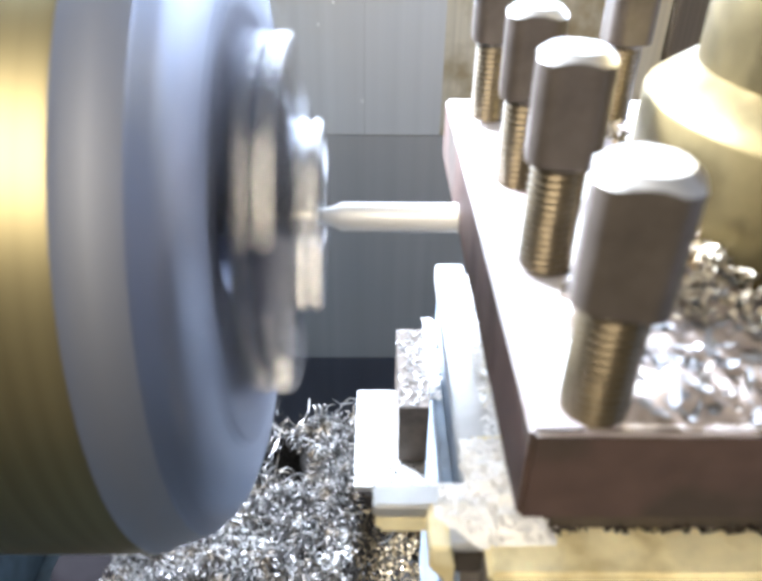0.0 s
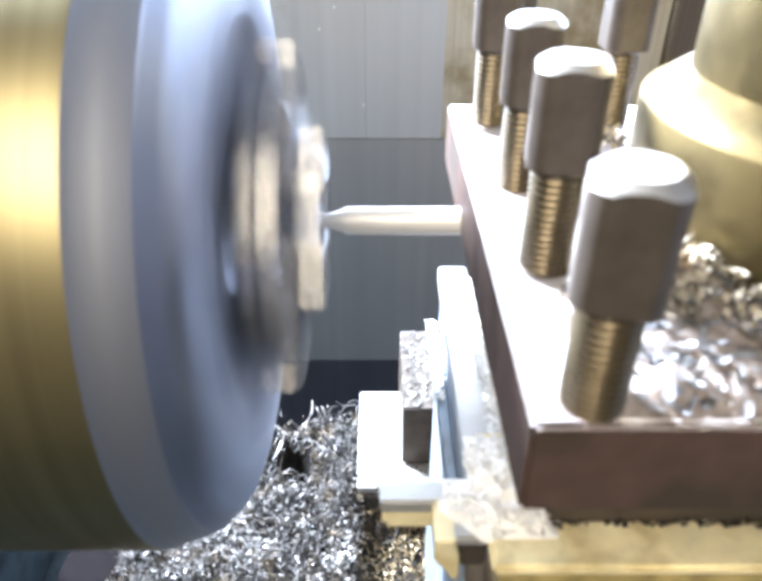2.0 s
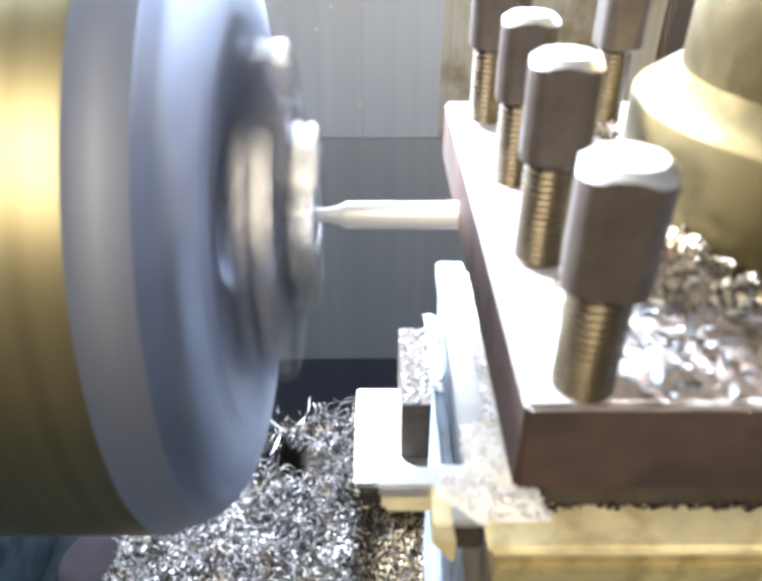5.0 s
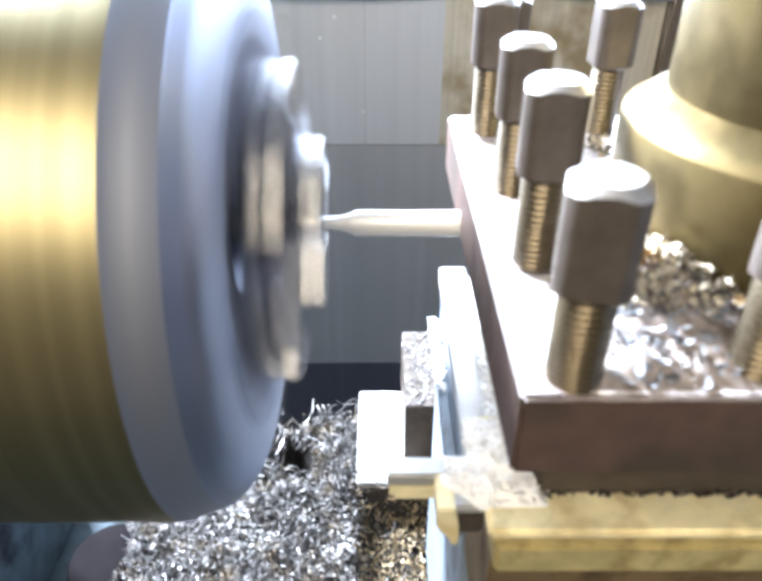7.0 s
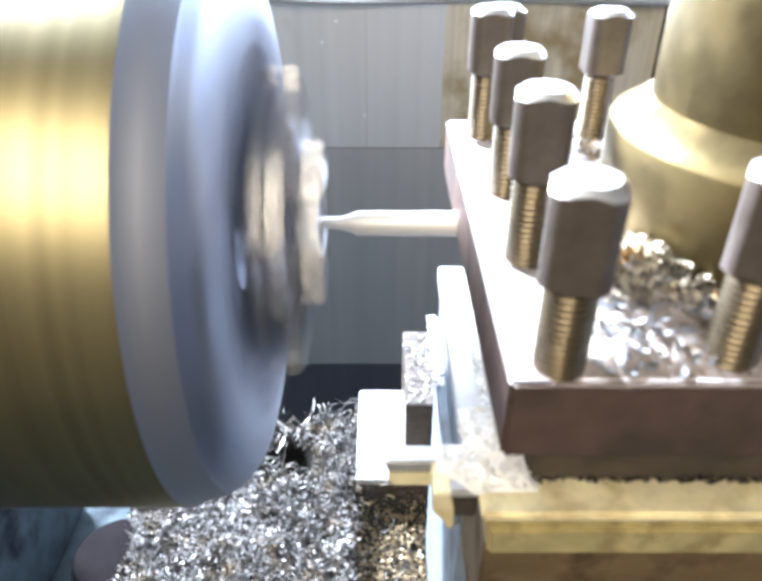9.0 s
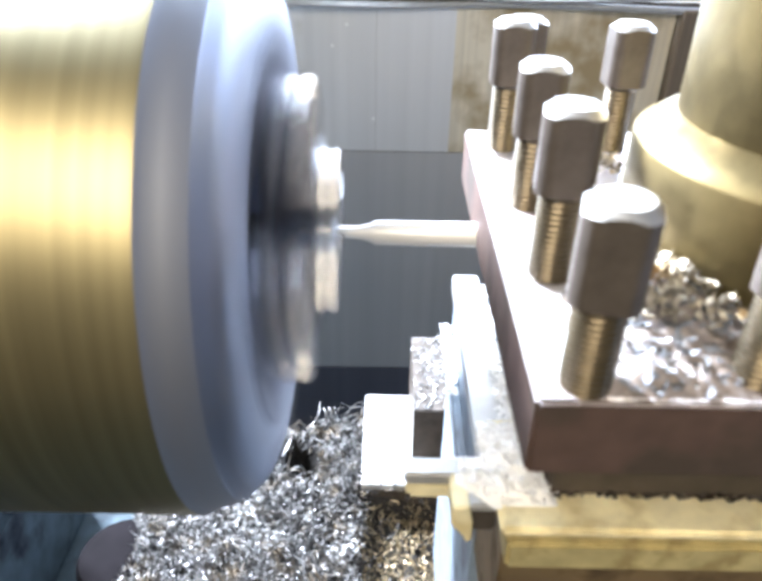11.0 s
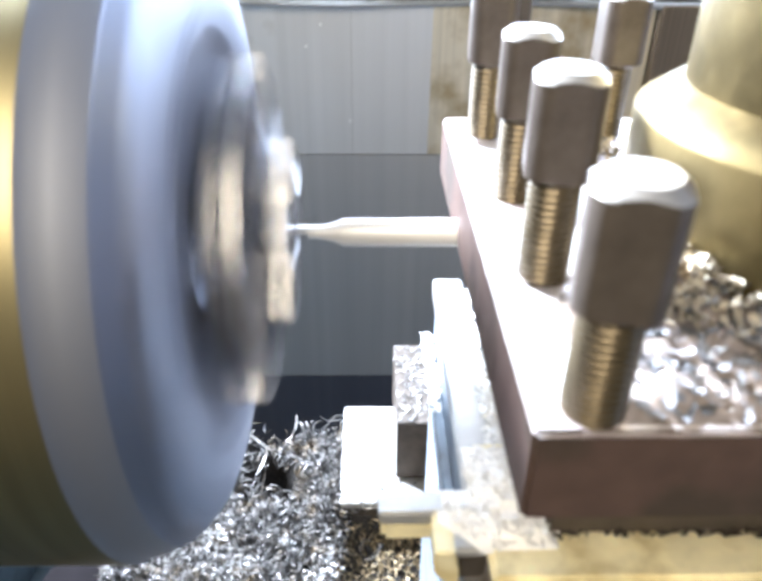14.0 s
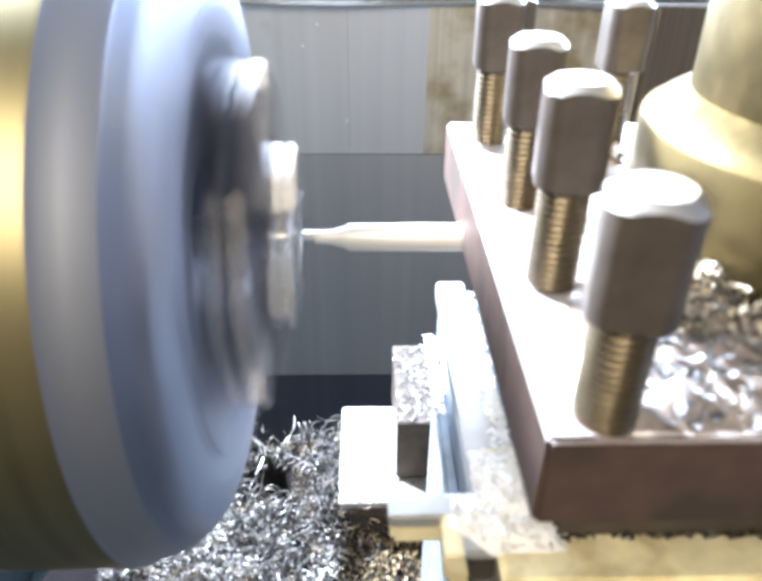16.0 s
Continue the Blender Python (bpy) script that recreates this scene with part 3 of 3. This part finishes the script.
def build_slides():
    s = rides(empty("cross_slide", U(0, 0, -17.4)))
    part("slide_body", box(1.86, 14, 4.7, 12.1, 0, 12.2, 0.05), M_SIDE, s, "blue-grey iron body of the slide")
    part("edge_strip", box(1.76, 2.52, 4.5, 12.15, 12.2, 12.74, 0.05), M_WAY, s, "bright ground edge strip")
    part("gib", box(1.62, 1.84, 4.75, 12.12, 10.2, 10.9, 0.04), M_SIDE, s, "narrow gib covered in cuttings")
    tagged(s, "scraped cast-iron slide under the tool post", "cross slide")
    f = rides(empty("compound_base", U(0, 0, -4.4)))
    part("front_ledge", box(1.72, 16, 1.9, 4.58, 0.80, 1.0, 0.07), M_BASE, f, "oily gold-toned ledge")
    part("groove", box(1.80, 16, 1.99, 4.5, 0.66, 0.80, 0.02), M_OLIVE, f)
    part("front_strip", box(1.86, 16, 1.87, 4.5, 0.02, 0.66, 0.06), M_OLIVE, f, "olive oil-stained strip flecked with cuttings")
    part("lower_rail", box(1.9, 16, 2.3, 4.74, -3.2, 0.02, 0.05), M_RAIL, f, "brown oily lower rail")
    part("tongue", box(0.14, 1.75, 3.06, 3.52, 0.72, 1.0, 0.05), M_WAY, f, "short projecting tongue, bright on top")
    under = bmesh.new()
    box(0.18, 1.45, 3.12, 3.5, 0.28, 0.74, 0.08, under)
    part("tongue_underside", under, M_BASE, f, "oily tan underside of the tongue")
    hook = bmesh.new()
    profile = [(0.95, 0.98), (1.24, 0.98), (1.32, 0.60), (1.34, 0.08), (1.22, 0.06), (1.16, 0.36), (0.95, 0.46)]
    a = [hook.verts.new(Vector((x, 2.35, z)) * CM) for x, z in profile]
    b = [hook.verts.new(Vector((x, 3.5, z)) * CM) for x, z in profile]
    hook.faces.new(a)
    hook.faces.new(b)
    for i in range(len(profile)):
        hook.faces.new((a[i], a[i - 1], b[i - 1], b[i]))
    bmesh.ops.bevel(hook, geom=hook.edges[:], offset=0.04 * CM, segments=2, affect="EDGES")
    part("hook", hook, M_BASE, f, "curved oily hook")
    # The hollow notch's shade, given as a dark filled block.
    part("notch_block", box(1.30, 1.73, 2.42, 3.5, 0.30, 0.80, 0.05), M_SADDLE, f, "dark block standing in for the shaded notch")
    part("notch_cover", box(1.22, 1.715, 2.40, 3.5, 0.80, 0.985, 0.05), M_WAY, f)
    tagged(f, "oily iron base plate with a projecting tongue", "slide base")
    d = rides(empty("saddle", U(0, 0, -21.0)))
    part("wing", box(1.34, 16, 20.2, 26.4, 0.02, 3.6, 0.05), M_SADDLE, d, "dark saddle wing covered in cuttings")
    part("bridge", box(2.95, 16, 4.0, 20.2, 0.4, 3.58, 0.05), M_SADDLE, d)
    tagged(d, "dark iron saddle lying on the bed way", "saddle")
    rng = random.Random(8)
    pl = [(rng.uniform(1.36, 3.6), rng.uniform(20.3, 26.3), -17.36 + rng.uniform(0, 0.08)) for _ in range(230)]
    o = rides(new("cuttings", swarf("cuttings", M_CHIPWING, pl, rng, (0.2, 0.55), (0.04, 0.11), (0.3, 4.0), 0.7)))
    o.location = U(0, 0, 0)
    tagged(o, "bright cuttings lying all over the saddle wing", "swarf", kind="stuff")
    pl = []
    for _ in range(420):
        y = rng.uniform(4.6, 11.2)
        pl.append((2.55 - 0.25 * rng.random() ** 2, y, -4.62 + rng.uniform(0, 0.25)))
    for _ in range(160):
        pl.append((rng.uniform(1.52, 1.8), rng.uniform(8.7, 12.0), -6.46 + rng.uniform(0, 0.1)))
    beads = [(2.50 + 0.12 * rng.random(), rng.uniform(4.5, 9.5), -4.62 + rng.uniform(0.0, 0.12)) for _ in range(170)]
    o = rides(new("cuttings", swarf("cuttings", M_CHIPLIT, beads, rng, (0.16, 0.34), (0.06, 0.13), (1.0, 4.5))))
    o.location = U(0, 0, 0)
    tagged(o, "row of curled cuttings along the edge strip, coloured lit white", "swarf", kind="stuff")
    drift = rides(new("swarf_drift", mesh_of(drift_sheet(), "swarf_drift", M_DRIFT)))
    drift.location = U(0, 0, 0)
    tagged(drift, "packed drift of fine cuttings on the ledge, coloured lit white", "swarf", kind="stuff")
    for _ in range(420):
        x, y = rng.uniform(1.1, 2.75), rng.uniform(2.36, 4.4)
        if drift_depth(x, y) > 0.03:
            pl.append((x, y, -3.40 + drift_depth(x, y) + 0.01))
    grime = []
    for k in range(30):
        gx, gr = rng.uniform(2.4, 12.0), rng.uniform(0.10, 0.40)
        grime += [(rng.gauss(gx, gr), 2.64 - abs(rng.gauss(0, 0.035)), -3.39 + rng.uniform(0, 0.12)) for _ in range(12)]
    o = rides(new("grime", swarf("grime", M_GRIME, grime, rng, (0.06, 0.15), (0.04, 0.09), (0.3, 2.5))))
    o.location = U(0, 0, 0)
    tagged(o, "dark oily grime and cuttings along the foot of the tool post", "grime", kind="stuff")
    o = rides(new("cuttings", swarf("cuttings", M_CHIPLIT, pl, rng, (0.08, 0.24), (0.05, 0.12), (0.1, 0.9), 0.4)))
    o.location = U(0, 0, 0)
    tagged(o, "cuttings caught along the slide edge, coloured lit white", "swarf", kind="stuff")
    mound = rides(new("swarf_mound", mesh_of(mound_sheet(), "swarf_mound", M_MOUND)))
    mound.location = U(0, 0, 0)
    tagged(mound, "low mound of pale cuttings and milky plate sheen", "swarf", kind="stuff")
    pl = [(rng.gauss(4.65, 0.12), rng.gauss(9.0, 0.2), 0.05 + 0.3 * rng.random()) for _ in range(40)]
    while len(pl) < 380:
        x, y = rng.gauss(4.15, 0.62), rng.gauss(3.75, 0.62)
        if y < 5.3 and x > 2.95:
            pl.append((x, y, mound_height(x, y) + rng.uniform(0.0, 0.22)))
    o = rides(new("cuttings", swarf("cuttings", M_CHIPPOST, pl, rng, (0.14, 0.42), (0.06, 0.15), (0.8, 5.0))))
    o.location = U(0, 0, 0)
    tagged(o, "heap of gold and silver cuttings on the tool post", "swarf", kind="stuff")
    pl = []
    while len(pl) < 260:
        x, y = rng.uniform(2.9, 6.2), rng.uniform(1.35, 3.6)
        if mound_height(x, y) > 0.04:
            pl.append((x, y, mound_height(x, y) + 0.01))
    o = rides(new("cuttings", swarf("cuttings", M_CHIPMOUND, pl, rng, (0.10, 0.30), (0.05, 0.13), (0.2, 1.6), 0.5)))
    o.location = U(0, 0, 0)
    tagged(o, "bluish cuttings standing in for reflections on the post", "swarf", kind="stuff")


def build_window():
    """An unseen window behind the machine, added as a frame round the window light."""
    w = empty("window_1", (-0.30, 1.56, 0.90))
    for x0, x1, z0, z1 in ((-156, 156, -93, -86), (-156, 156, 86, 93), (-156, -151, -86, 86), (151, 156, -86, 86)):
        part("window_frame", box(x0, x1, -3, 3.5, z0, z1, 0.5), M_CEIL, w)
    tagged(w, "unseen white-framed window added round the window light", "window", kind="structure")


def build_strand():
    s = rides(empty("swarf_strand", U(0, 0, 0)))
    pts = [(4.5 + 0.13 * k, 4.75 - 0.14 * k + 0.10 * math.sin(k * 1.3), 0.22 + 0.10 * math.sin(k * 0.9)) for k in range(12)]
    part("strand", tube(pts, 0.055, 6), M_HUB, s)
    tagged(s, "long golden strand of swarf lying on the tool post", "swarf")


FEED = 0.000425   # metres a second, away from the chuck
SPIN = 2400.0     # degrees a second, and a slow gain of a third of a turn at each of these seconds
GAIN = (0.0, 1.48, 2.92, 4.28, 5.64, 7.0, 8.42, 9.83, 11.25, 12.57, 13.62, 15.0, 16.4)


def motions():
    turns = [SPIN * k / 30 + 120 * float(np.interp(k / 30, GAIN, range(len(GAIN)))) for k in range(481)]
    walk(CHUCK, [(k / 30, pose(*CHUCK.location, a, 0, 0)) for k, a in enumerate(turns)])
    for ob in CARRIED:
        x, y, z = ob.location
        walk(ob, [(t, pose(x + FEED * t, y, z)) for t in range(17)])


build_room()
build_splash()
build_tray()
build_bed()
CHUCK = build_chuck()
build_post()
build_slides()
build_strand()
build_window()
build_swarf()
motions()
